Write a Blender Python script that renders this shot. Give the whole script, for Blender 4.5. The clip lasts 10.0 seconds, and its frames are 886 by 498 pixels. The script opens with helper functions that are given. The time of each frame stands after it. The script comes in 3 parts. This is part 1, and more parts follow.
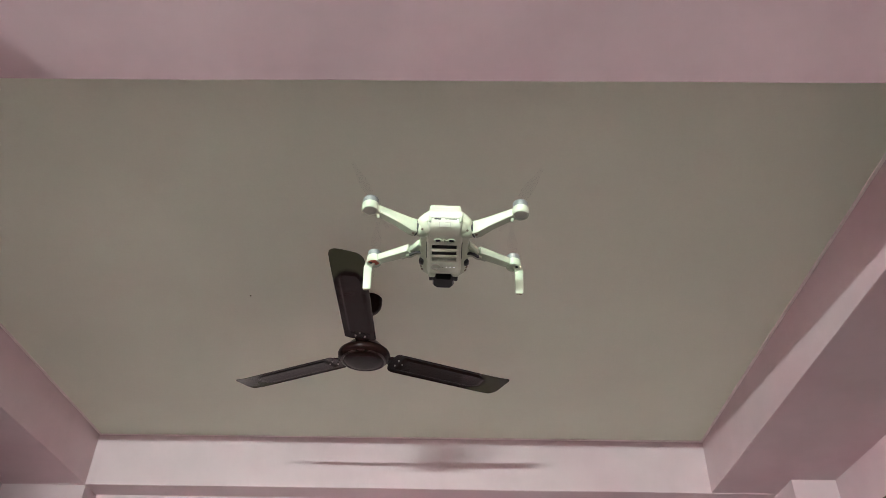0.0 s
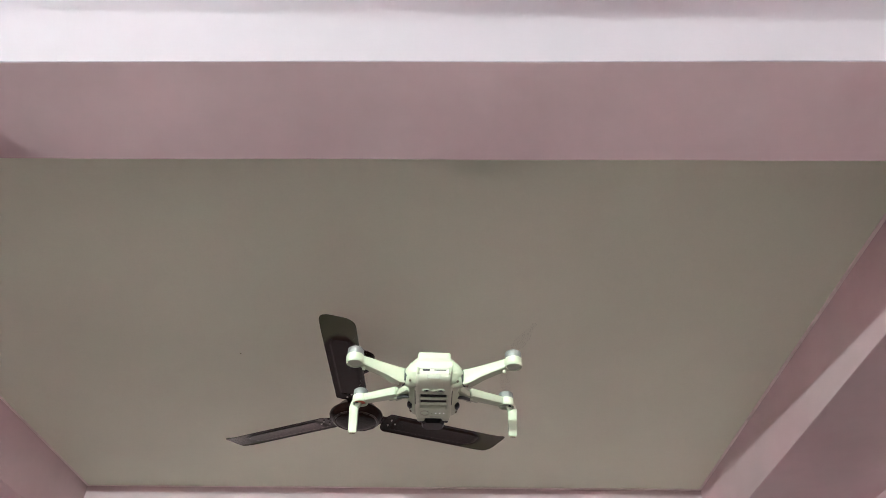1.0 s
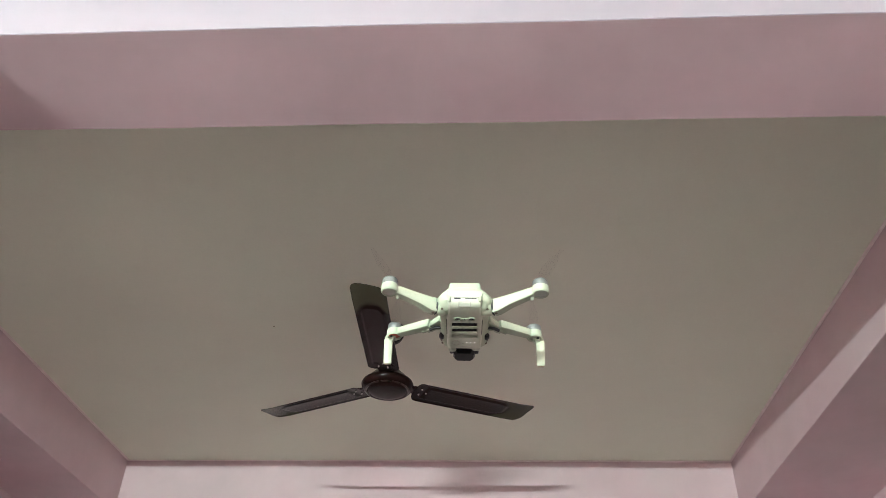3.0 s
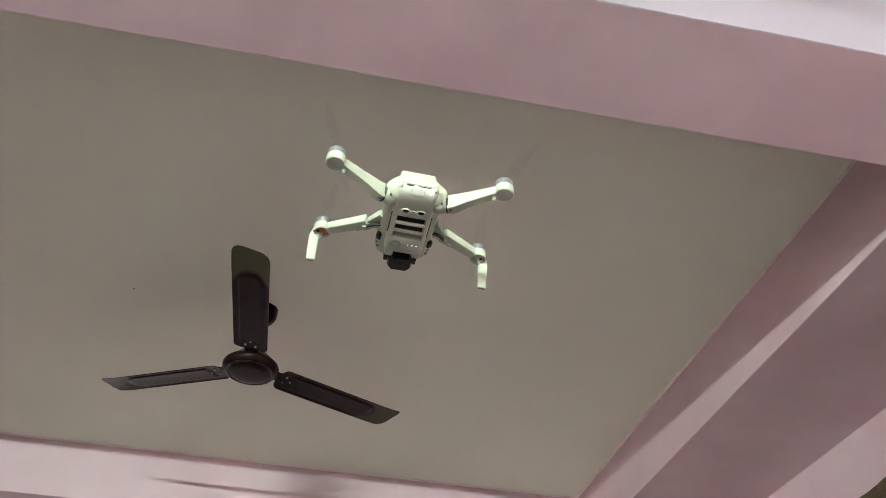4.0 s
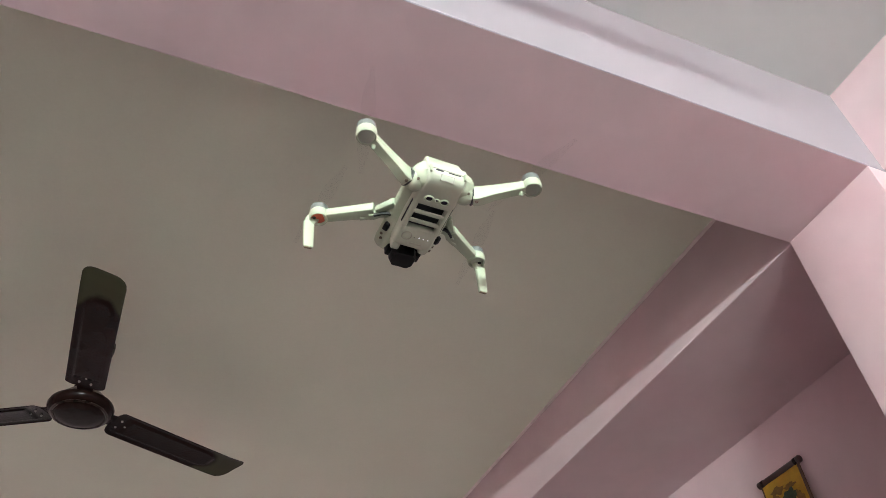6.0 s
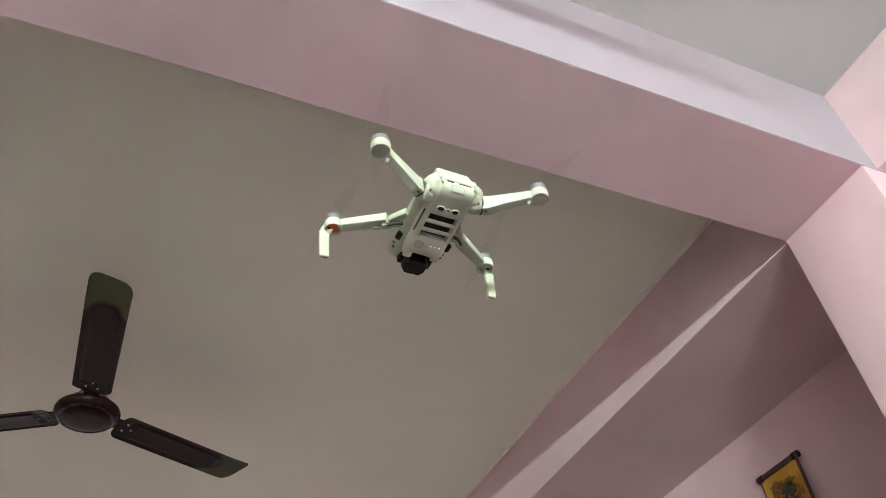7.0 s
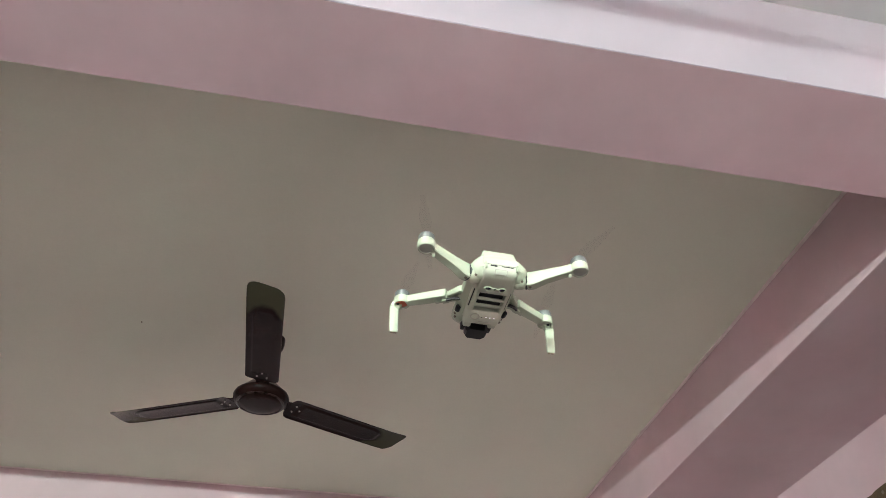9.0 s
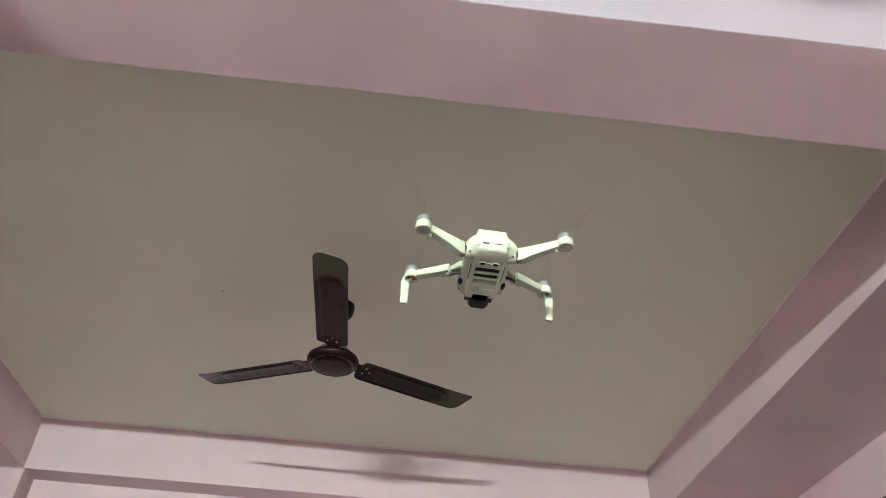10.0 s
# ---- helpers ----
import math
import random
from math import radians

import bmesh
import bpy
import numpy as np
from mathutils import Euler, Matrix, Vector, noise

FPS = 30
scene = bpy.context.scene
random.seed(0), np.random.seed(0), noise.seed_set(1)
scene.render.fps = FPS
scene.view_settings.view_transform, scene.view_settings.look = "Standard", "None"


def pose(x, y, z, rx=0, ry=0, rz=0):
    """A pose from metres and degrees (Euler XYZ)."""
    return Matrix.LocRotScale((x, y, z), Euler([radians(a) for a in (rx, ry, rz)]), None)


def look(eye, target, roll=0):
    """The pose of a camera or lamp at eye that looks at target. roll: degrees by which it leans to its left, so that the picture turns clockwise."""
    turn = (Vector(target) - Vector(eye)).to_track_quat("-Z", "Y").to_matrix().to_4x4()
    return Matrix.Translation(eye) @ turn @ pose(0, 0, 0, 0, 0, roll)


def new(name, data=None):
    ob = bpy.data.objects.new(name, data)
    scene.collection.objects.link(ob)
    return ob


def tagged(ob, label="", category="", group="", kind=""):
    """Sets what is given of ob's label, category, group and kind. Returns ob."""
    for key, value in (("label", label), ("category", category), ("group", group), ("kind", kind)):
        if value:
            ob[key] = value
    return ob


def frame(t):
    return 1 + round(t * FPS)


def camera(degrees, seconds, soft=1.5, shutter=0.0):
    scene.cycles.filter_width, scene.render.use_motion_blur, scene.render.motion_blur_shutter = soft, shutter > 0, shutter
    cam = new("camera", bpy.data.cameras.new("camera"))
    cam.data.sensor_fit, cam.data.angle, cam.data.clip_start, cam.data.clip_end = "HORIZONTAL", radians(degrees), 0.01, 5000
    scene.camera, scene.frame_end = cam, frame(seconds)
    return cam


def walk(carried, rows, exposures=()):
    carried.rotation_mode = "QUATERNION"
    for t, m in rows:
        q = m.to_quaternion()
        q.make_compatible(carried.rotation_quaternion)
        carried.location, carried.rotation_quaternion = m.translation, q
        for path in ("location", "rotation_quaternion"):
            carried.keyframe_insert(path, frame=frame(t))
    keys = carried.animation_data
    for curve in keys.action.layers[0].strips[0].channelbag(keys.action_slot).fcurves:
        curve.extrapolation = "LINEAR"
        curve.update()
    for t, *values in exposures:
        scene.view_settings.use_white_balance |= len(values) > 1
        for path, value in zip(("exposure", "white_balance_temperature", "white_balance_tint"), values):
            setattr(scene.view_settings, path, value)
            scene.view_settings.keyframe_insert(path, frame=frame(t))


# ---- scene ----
# ---- camera and its walk ----
cam = camera(59.38, 10.0, soft=0.7)
PATH = [
    (0, (-0.0044, 0.5316, 1.5444), (-0.0481, 2.1407, 2.7314), 1.31),
    (0.5, (-0.0089, 0.5131, 1.6275), (-0.0363, 2.1003, 2.8442), 1.46),
    (1, (0.0007, 0.4804, 1.6816), (-0.0300, 2.0601, 2.9079), 0.78),
    (1.5, (0.0190, 0.4684, 1.7012), (-0.0143, 2.0474, 2.9283), -0.45),
    (2, (-0.0058, 0.4612, 1.7060), (-0.0777, 2.0488, 2.9202), -1.89),
    (2.5, (0.0092, 0.4539, 1.6743), (-0.1066, 2.0521, 2.8712), -0.16),
    (2.7, (0.0162, 0.4603, 1.6500), (-0.1007, 2.0635, 2.8400), 0.90),
    (3.8, (-0.0797, 0.6232, 1.5478), (-0.0524, 2.1721, 2.8127), 4.05),
    (4, (-0.0771, 0.6665, 1.5553), (0.1558, 2.1860, 2.8347), 2.83),
    (4.5, (-0.1241, 0.7416, 1.5516), (0.1785, 2.1630, 2.9257), 9.14),
    (5, (-0.2233, 0.7700, 1.5491), (0.1597, 2.1469, 2.9482), 4.11),
    (5.5, (-0.2490, 0.8016, 1.5455), (0.3418, 2.1055, 2.9422), -3.63),
    (5.7, (-0.2435, 0.8065, 1.5477), (0.4064, 2.0889, 2.9380), -5.45),
    (7, (-0.2686, 0.7854, 1.5330), (0.4065, 2.0597, 2.9188), -7.02),
    (7.5, (-0.2877, 0.7805, 1.5418), (0.3593, 2.0899, 2.9082), -6.94),
    (8, (-0.2665, 0.7458, 1.5531), (0.2851, 2.1112, 2.9064), -5.21),
    (8.5, (-0.2347, 0.6753, 1.5669), (0.1842, 2.1032, 2.9031), -2.82),
    (9, (-0.2046, 0.5985, 1.5706), (0.0935, 2.0928, 2.8661), 0.00),
    (9.5, (-0.1558, 0.5359, 1.5618), (0.0200, 2.0935, 2.8039), 2.36),
    (10, (-0.1175, 0.5004, 1.5284), (-0.0304, 2.0870, 2.7430), 3.81),
]
walk(cam, [(t, look(eye, target, roll)) for t, eye, target, roll in PATH])

# ---- light ----
scene.view_settings.exposure = 2.12
world = bpy.data.worlds.new("world")
scene.world = world
world.use_nodes = True
world.node_tree.nodes["Background"].inputs["Color"].default_value = (0.5, 0.5, 0.55, 1)
world.node_tree.nodes["Background"].inputs["Strength"].default_value = 0.02
TUBE_LIGHT = 800
TUBE_COLOUR = (0.80, 1.0, 0.93)


# ---- materials ----
def material(name, colour, rough=0.6, metal=0.0, vary=0.08, scale=6.0, bump=0.0, bump_scale=120.0, fine=0.0, wave=0.0,
             coat=0.0, emit=0.0, alpha=1.0, patch=None, patch_amount=0.0, patch_scale=3.0, specular=0.5):
    """A procedural surface: colour, broad and fine variation, relief."""
    m = bpy.data.materials.new(name)
    m.use_nodes = True
    n, l = m.node_tree.nodes, m.node_tree.links
    b = n["Principled BSDF"]
    b.inputs["Roughness"].default_value = rough
    b.inputs["Metallic"].default_value = metal
    b.inputs["Coat Weight"].default_value = coat
    b.inputs["Specular IOR Level"].default_value = specular
    b.inputs["Alpha"].default_value = alpha
    geo = n.new("ShaderNodeTexCoord")
    where = geo.outputs["Object"]
    broad = n.new("ShaderNodeTexNoise")
    broad.inputs["Scale"].default_value = scale
    broad.inputs["Detail"].default_value = 5
    broad.inputs["Roughness"].default_value = 0.6
    l.new(where, broad.inputs["Vector"])
    grain = n.new("ShaderNodeTexNoise")
    grain.inputs["Scale"].default_value = bump_scale
    grain.inputs["Detail"].default_value = 3
    l.new(where, grain.inputs["Vector"])
    ramp = n.new("ShaderNodeMapRange")
    ramp.inputs["From Min"].default_value, ramp.inputs["From Max"].default_value = 0.3, 0.7
    ramp.inputs["To Min"].default_value, ramp.inputs["To Max"].default_value = 1 - vary, 1 + vary
    l.new(broad.outputs["Fac"], ramp.inputs["Value"])
    ramp2 = n.new("ShaderNodeMapRange")
    ramp2.inputs["From Min"].default_value, ramp2.inputs["From Max"].default_value = 0.3, 0.7
    ramp2.inputs["To Min"].default_value, ramp2.inputs["To Max"].default_value = 1 - fine, 1 + fine
    l.new(grain.outputs["Fac"], ramp2.inputs["Value"])
    both = n.new("ShaderNodeMath")
    both.operation = "MULTIPLY"
    l.new(ramp.outputs["Result"], both.inputs[0])
    l.new(ramp2.outputs["Result"], both.inputs[1])
    base = n.new("ShaderNodeRGB")
    base.outputs[0].default_value = (*colour, 1)
    source = base.outputs[0]
    if patch:
        spots = n.new("ShaderNodeTexNoise")
        spots.inputs["Scale"].default_value = patch_scale
        spots.inputs["Detail"].default_value = 4
        l.new(where, spots.inputs["Vector"])
        limit = n.new("ShaderNodeMapRange")
        limit.inputs["From Min"].default_value, limit.inputs["From Max"].default_value = 0.45, 0.75
        limit.inputs["To Min"].default_value, limit.inputs["To Max"].default_value = 0.0, patch_amount
        l.new(spots.outputs["Fac"], limit.inputs["Value"])
        mix = n.new("ShaderNodeMix")
        mix.data_type = "RGBA"
        l.new(limit.outputs["Result"], mix.inputs[0])
        l.new(source, mix.inputs[6])
        mix.inputs[7].default_value = (*patch, 1)
        source = mix.outputs[2]
    times = n.new("ShaderNodeVectorMath")
    times.operation = "SCALE"
    l.new(source, times.inputs[0])
    l.new(both.outputs[0], times.inputs["Scale"])
    l.new(times.outputs["Vector"], b.inputs["Base Color"])
    rr = n.new("ShaderNodeMapRange")
    rr.inputs["To Min"].default_value, rr.inputs["To Max"].default_value = max(rough - 0.08, 0.02), min(rough + 0.08, 1)
    l.new(broad.outputs["Fac"], rr.inputs["Value"])
    l.new(rr.outputs["Result"], b.inputs["Roughness"])
    if bump or wave:
        total = n.new("ShaderNodeMath")
        total.operation = "MULTIPLY_ADD"
        l.new(broad.outputs["Fac"], total.inputs[0])
        total.inputs[1].default_value = wave
        small = n.new("ShaderNodeMath")
        small.operation = "MULTIPLY"
        l.new(grain.outputs["Fac"], small.inputs[0])
        small.inputs[1].default_value = bump
        l.new(small.outputs[0], total.inputs[2])
        bn = n.new("ShaderNodeBump")
        bn.inputs["Strength"].default_value = 1.0
        bn.inputs["Distance"].default_value = 0.01
        l.new(total.outputs[0], bn.inputs["Height"])
        l.new(bn.outputs["Normal"], b.inputs["Normal"])
    if emit:
        b.inputs["Emission Color"].default_value = (*colour, 1)
        b.inputs["Emission Strength"].default_value = emit
    return m


PINK = material("pink_wall_paint", (0.615, 0.462, 0.488), 0.55, vary=0.08, scale=2.4, bump=0.02, bump_scale=160, wave=0.18,
                patch=(0.61, 0.395, 0.438), patch_amount=0.75, patch_scale=1.7)
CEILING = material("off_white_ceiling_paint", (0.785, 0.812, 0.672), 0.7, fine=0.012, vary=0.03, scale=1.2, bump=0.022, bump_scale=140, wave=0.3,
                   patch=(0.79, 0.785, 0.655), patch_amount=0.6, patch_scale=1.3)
# copy of the ceiling paint; the tube's direct light is put into its grey
CEILING_NEAR = material("ceiling_paint_tube_lit", (0.585, 0.58, 0.575), 0.7, vary=0.03, scale=1.2, bump=0.022, bump_scale=140, wave=0.3)
# the pink paint where the tube light washes it out, put into the colour
PINK_TUBE_LIT = material("pink_wall_paint_tube_lit", (0.328, 0.281, 0.316), 0.55, vary=0.05, scale=1.6, bump=0.02, bump_scale=160, wave=0.18,
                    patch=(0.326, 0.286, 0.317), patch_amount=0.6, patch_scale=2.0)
EDGE = material("pale_paint_edge", (0.84, 0.74, 0.71), 0.6, vary=0.1, scale=9)
FLOOR = material("grey_floor_tile", (0.045, 0.045, 0.042), 0.35, vary=0.08, scale=4)
SHELL = material("white_drone_plastic", (0.400, 0.440, 0.325), 0.48, vary=0.025, scale=40, bump=0.006, bump_scale=900)
BELLY = material("light_grey_drone_plastic", (0.44, 0.46, 0.365), 0.5, vary=0.03, scale=40, bump=0.006, bump_scale=900)
COVER = material("white_cover_plastic", (0.400, 0.440, 0.335), 0.48, vary=0.02, scale=40)
CAP = material("pale_grey_motor_cap", (0.37, 0.37, 0.31), 0.45, vary=0.04, scale=90)
GROOVE = material("grey_groove", (0.33, 0.33, 0.28), 0.6)
ORANGE = material("orange_sticker", (0.50, 0.085, 0.04), 0.5, vary=0.12, scale=150)
METAL = material("brushed_motor_metal", (0.25, 0.26, 0.255), 0.6, metal=0.85, vary=0.08, scale=120)
BLACK = material("black_gimbal_plastic", (0.005, 0.0053, 0.006), 0.42, vary=0.2, scale=80, specular=0.3)
DARK = material("dark_recess", (0.022, 0.020, 0.024), 0.6, vary=0.25, scale=200)
RUBBER = material("dark_hinge_rubber", (0.035, 0.035, 0.035), 0.6, vary=0.2, scale=150)
WORN_TIP = material("worn_brown_tip", (0.17, 0.13, 0.08), 0.6, vary=0.3, scale=200)
LENS = material("violet_black_sensor_glass", (0.03, 0.015, 0.04), 0.08, coat=0.6)
SCREW = material("dull_screw", (0.16, 0.13, 0.10), 0.45, metal=0.6)
LED = material("white_led", (0.85, 0.92, 1.0), 0.4, emit=0.5)
DIFFUSER = material("status_light_window", (0.43, 0.455, 0.37), 0.45)
BLADE_PLASTIC = material("smoky_propeller_plastic", (0.20, 0.20, 0.20), 0.4, alpha=0.018)
BROWN = material("dark_brown_fan_enamel", (0.0105, 0.0042, 0.0036), 0.20, vary=0.25, scale=14, bump=0.05, bump_scale=160, specular=0.10,
                 patch=(0.020, 0.0085, 0.0065), patch_amount=0.5, patch_scale=9)
def olive_tip_blade():
    """Dark brown enamel; it turns olive on the outer end and along one long edge of the blade (x runs outwards)."""
    m = material("olive_tip_blade_enamel", (0.0105, 0.0042, 0.0036), 0.20, vary=0.25, scale=14, bump=0.05, bump_scale=160, specular=0.10,
                 patch=(0.020, 0.0085, 0.0065), patch_amount=0.5, patch_scale=9)
    n, l = m.node_tree.nodes, m.node_tree.links
    b = n["Principled BSDF"]
    clean = b.inputs["Base Color"].links[0].from_socket
    co = n.new("ShaderNodeTexCoord")
    xyz = n.new("ShaderNodeSeparateXYZ")
    l.new(co.outputs["Object"], xyz.inputs[0])
    rag = n.new("ShaderNodeTexNoise")
    rag.inputs["Scale"].default_value, rag.inputs["Detail"].default_value = 26, 4
    l.new(co.outputs["Object"], rag.inputs["Vector"])
    # the edge of the olive tone bows outwards towards the middle of the blade
    sq = n.new("ShaderNodeMath")
    sq.operation = "MULTIPLY"
    l.new(xyz.outputs["Y"], sq.inputs[0])
    l.new(xyz.outputs["Y"], sq.inputs[1])
    bow = n.new("ShaderNodeMath")
    bow.operation = "MULTIPLY_ADD"
    l.new(sq.outputs[0], bow.inputs[0])
    bow.inputs[1].default_value = 17.0
    l.new(xyz.outputs["X"], bow.inputs[2])
    mix_in = n.new("ShaderNodeMath")
    mix_in.operation = "MULTIPLY_ADD"
    l.new(rag.outputs["Fac"], mix_in.inputs[0])
    mix_in.inputs[1].default_value = 0.030
    l.new(bow.outputs[0], mix_in.inputs[2])
    fade = n.new("ShaderNodeMapRange")
    fade.interpolation_type = "SMOOTHSTEP"
    fade.inputs["From Min"].default_value, fade.inputs["From Max"].default_value = 0.522, 0.552
    fade.inputs["To Min"].default_value, fade.inputs["To Max"].default_value = 0.0, 0.85
    l.new(mix_in.outputs[0], fade.inputs["Value"])
    mix = n.new("ShaderNodeMix")
    mix.data_type = "RGBA"
    l.new(fade.outputs["Result"], mix.inputs[0])
    l.new(clean, mix.inputs[6])
    mix.inputs[7].default_value = (0.050, 0.048, 0.026, 1)
    l.new(mix.outputs[2], b.inputs["Base Color"])
    return m


BLADE_ENAMEL = olive_tip_blade()
BRONZE = material("worn_bronze_trim", (0.026, 0.014, 0.011), 0.28, metal=0.4, vary=0.25, scale=30)
FAN_SCREW = material("steel_fan_screw", (0.22, 0.19, 0.18), 0.4, metal=0.8)
ROD_WOOD = material("dark_wooden_rod", (0.045, 0.02, 0.018), 0.4, vary=0.3, scale=30)
OCHRE = material("ochre_scroll_cloth", (0.46, 0.27, 0.02), 0.7, vary=0.16, scale=26, bump=0.1, bump_scale=500,
                 patch=(0.30, 0.13, 0.02), patch_amount=0.6, patch_scale=16)
BORDER = material("dark_scroll_border", (0.07, 0.035, 0.02), 0.7, vary=0.3, scale=60)
FIGURE_GREEN = material("dark_green_print", (0.035, 0.055, 0.03), 0.7, vary=0.35, scale=50)
FIGURE_ORANGE = material("brown_orange_print", (0.19, 0.10, 0.02), 0.7, vary=0.3, scale=50)
FIGURE_DARK = material("blackish_print", (0.025, 0.022, 0.02), 0.7, vary=0.3, scale=50)
BATTEN = material("white_batten_enamel", (0.75, 0.75, 0.73), 0.4)
GLOW = material("lit_tube_glass", TUBE_COLOUR, 0.4, emit=TUBE_LIGHT)


# ---- mesh helpers ----
def finish(name, bm, mat, smooth=40):
    bmesh.ops.recalc_face_normals(bm, faces=bm.faces)
    me = bpy.data.meshes.new(name)
    bm.to_mesh(me)
    bm.free()
    me.materials.append(mat)
    if smooth:
        me.shade_smooth()
        me.set_sharp_from_angle(angle=radians(smooth))
    return me


def part(name, bm, mat, parent, label="", smooth=40):
    ob = new(name, finish(name, bm, mat, smooth))
    ob.parent = parent
    if label:
        tagged(ob, label=label)
    return ob


def thing(name, m, label, category, group="", kind=""):
    ob = new(name)
    ob.empty_display_size = 0.05
    ob.matrix_world = m
    return tagged(ob, label, category, group, kind)


def box(bm, lo, hi, bevel=0.0, segments=2, m=None):
    made = bmesh.ops.create_cube(bm, size=1.0)["verts"]
    for v in made:
        v.co = Vector([(lo[i] + hi[i]) / 2 + v.co[i] * (hi[i] - lo[i]) for i in range(3)])
    if bevel:
        edges = list({e for v in made for e in v.link_edges})
        res = bmesh.ops.bevel(bm, geom=edges, offset=bevel, segments=segments, affect="EDGES", profile=0.5)
        made = list({v for f in res["faces"] for v in f.verts} | {v for v in made if v.is_valid})
    if m is not None:
        bmesh.ops.transform(bm, matrix=m, verts=made)
    return made


def bar(bm, a, b, wa, ha, wb, hb, bevel=0.0, up=(0, 0, 1)):
    """A tapered beam from a to b; w across, h along up."""
    a, b = Vector(a), Vector(b)
    along = (b - a).normalized()
    side = along.cross(Vector(up)).normalized()
    top = side.cross(along)
    vs = []
    for p, w, h in ((a, wa, ha), (b, wb, hb)):
        vs += [bm.verts.new(p + side * sx * w / 2 + top * sz * h / 2) for sx, sz in ((-1, -1), (1, -1), (1, 1), (-1, 1))]
    fs = [bm.faces.new([vs[i] for i in q]) for q in ((0, 1, 2, 3), (7, 6, 5, 4), (0, 4, 5, 1), (1, 5, 6, 2), (2, 6, 7, 3), (3, 7, 4, 0))]
    if bevel:
        bmesh.ops.bevel(bm, geom=list({e for f in fs for e in f.edges}), offset=bevel, segments=2, affect="EDGES", profile=0.5)


def lathe(bm, profile, n=32, centre=(0, 0, 0), m=None):
    """Turns a profile of (radius, z) round the z axis."""
    rings, made = [], []
    for r, z in profile:
        if r < 1e-5:
            ring = [bm.verts.new((0, 0, z))]
        else:
            ring = [bm.verts.new((r * math.cos(2 * math.pi * i / n), r * math.sin(2 * math.pi * i / n), z)) for i in range(n)]
        rings.append(ring)
        made += ring
    for p, q in zip(rings, rings[1:]):
        for i in range(n):
            j = (i + 1) % n
            quad = [p[i % len(p)], p[j % len(p)], q[j % len(q)], q[i % len(q)]]
            quad = list(dict.fromkeys(quad))
            if len(quad) > 2:
                bm.faces.new(quad)
    for ring in (rings[0], rings[-1]):
        if len(ring) > 2:
            bm.faces.new(ring)
    mat = (Matrix.Translation(centre) @ m) if m is not None else Matrix.Translation(centre)
    bmesh.ops.transform(bm, matrix=mat, verts=made)
    return made


def loft(bm, sections):
    """Skins rings that have the same number of points; caps both ends."""
    rings = [[bm.verts.new(p) for p in s] for s in sections]
    n = len(rings[0])
    for p, q in zip(rings, rings[1:]):
        for i in range(n):
            bm.faces.new((p[i], p[(i + 1) % n], q[(i + 1) % n], q[i]))
    bm.faces.new(rings[0][::-1])
    bm.faces.new(rings[-1])


def slab(name, lo, hi, mat, label, bevel=0.004, category="wall"):
    bm = bmesh.new()
    box(bm, lo, hi, bevel, 2)
    return tagged(new(name, finish(name, bm, mat, 30)), label, category, kind="structure")


# ---- the room ----
XL, XR = -1.915, 1.273          # inner faces of the side beams
WL, WR = -2.35, 1.812           # side walls
YB0, YB1 = 1.4547, 1.7286         # cross beam
YF, YW = 4.427, 4.577           # far beam face, far wall
YBACK = -3.1
SOFFIT, TOP = 2.902, 3.175
TOP_NEAR, XR_NEAR = 3.216, 1.318   # the other bay is a little higher and wider

slab("floor", (WL - 0.15, YBACK - 0.15, -0.12), (WR + 0.15, YW + 0.15, 0.0), FLOOR, "plain grey tiled floor of the room", 0, "floor")
slab("ceiling", (WL - 0.15, YB0 + 0.1, TOP), (WR + 0.15, YW + 0.15, TOP_NEAR + 0.12), CEILING, "off-white painted plaster ceiling between pink beams", 0, "ceiling")
slab("ceiling_near_bay", (WL - 0.15, YBACK - 0.15, TOP_NEAR), (WR + 0.15, YB0 + 0.1, TOP_NEAR + 0.12), CEILING_NEAR, "painted plaster ceiling of the other bay, toned grey for direct tube light", 0, "ceiling")
slab("wall_far", (WL - 0.15, YW, 0.0), (WR + 0.15, YW + 0.15, TOP), PINK, "pink painted plaster wall under the far beam", 0)
slab("wall_left", (WL - 0.15, YBACK, 0.0), (WL, YW, TOP_NEAR), PINK, "pink painted plaster side wall", 0)
slab("wall_right", (WR, YBACK, 0.0), (WR + 0.15, YW, TOP_NEAR), PINK, "pink painted plaster side wall with a scroll on it", 0)
slab("wall_back", (WL - 0.15, YBACK - 0.15, 0.0), (WR + 0.15, YBACK, TOP_NEAR), PINK, "pink painted plaster wall with a tube light", 0)


def rough_beam(name, lo, hi, label, steps=26, sag=0.001, tilt=(0.0, 0.0)):
    """A plastered beam whose long edges wander a little; tilt turns its two faces a little out of square."""
    bm = bmesh.new()
    axis = 0 if hi[0] - lo[0] > hi[1] - lo[1] else 1
    other = 1 - axis
    rings = []
    for i in range(steps + 1):
        u = lo[axis] + (hi[axis] - lo[axis]) * i / steps
        w = [noise.noise((u * 2.1, k * 7.3, len(name) * 1.7)) * sag * 2 for k in range(4)]
        w[0] += tilt[0] * u
        w[2] += tilt[1] * u
        ring = []
        b = 0.0022
        for o, z in ((lo[other] + w[0], hi[2]), (lo[other] + w[0], lo[2] + b), (lo[other] + b + w[0], lo[2] + w[1]),
                     (hi[other] - b + w[2], lo[2] + w[3]), (hi[other] + w[2], lo[2] + b), (hi[other] + w[2], hi[2])):
            p = [0, 0, z]
            p[axis], p[other] = u, o
            ring.append(p)
        rings.append(ring)
    loft(bm, rings)
    return tagged(new(name, finish(name, bm, PINK, 30)), label, "beam", kind="structure")


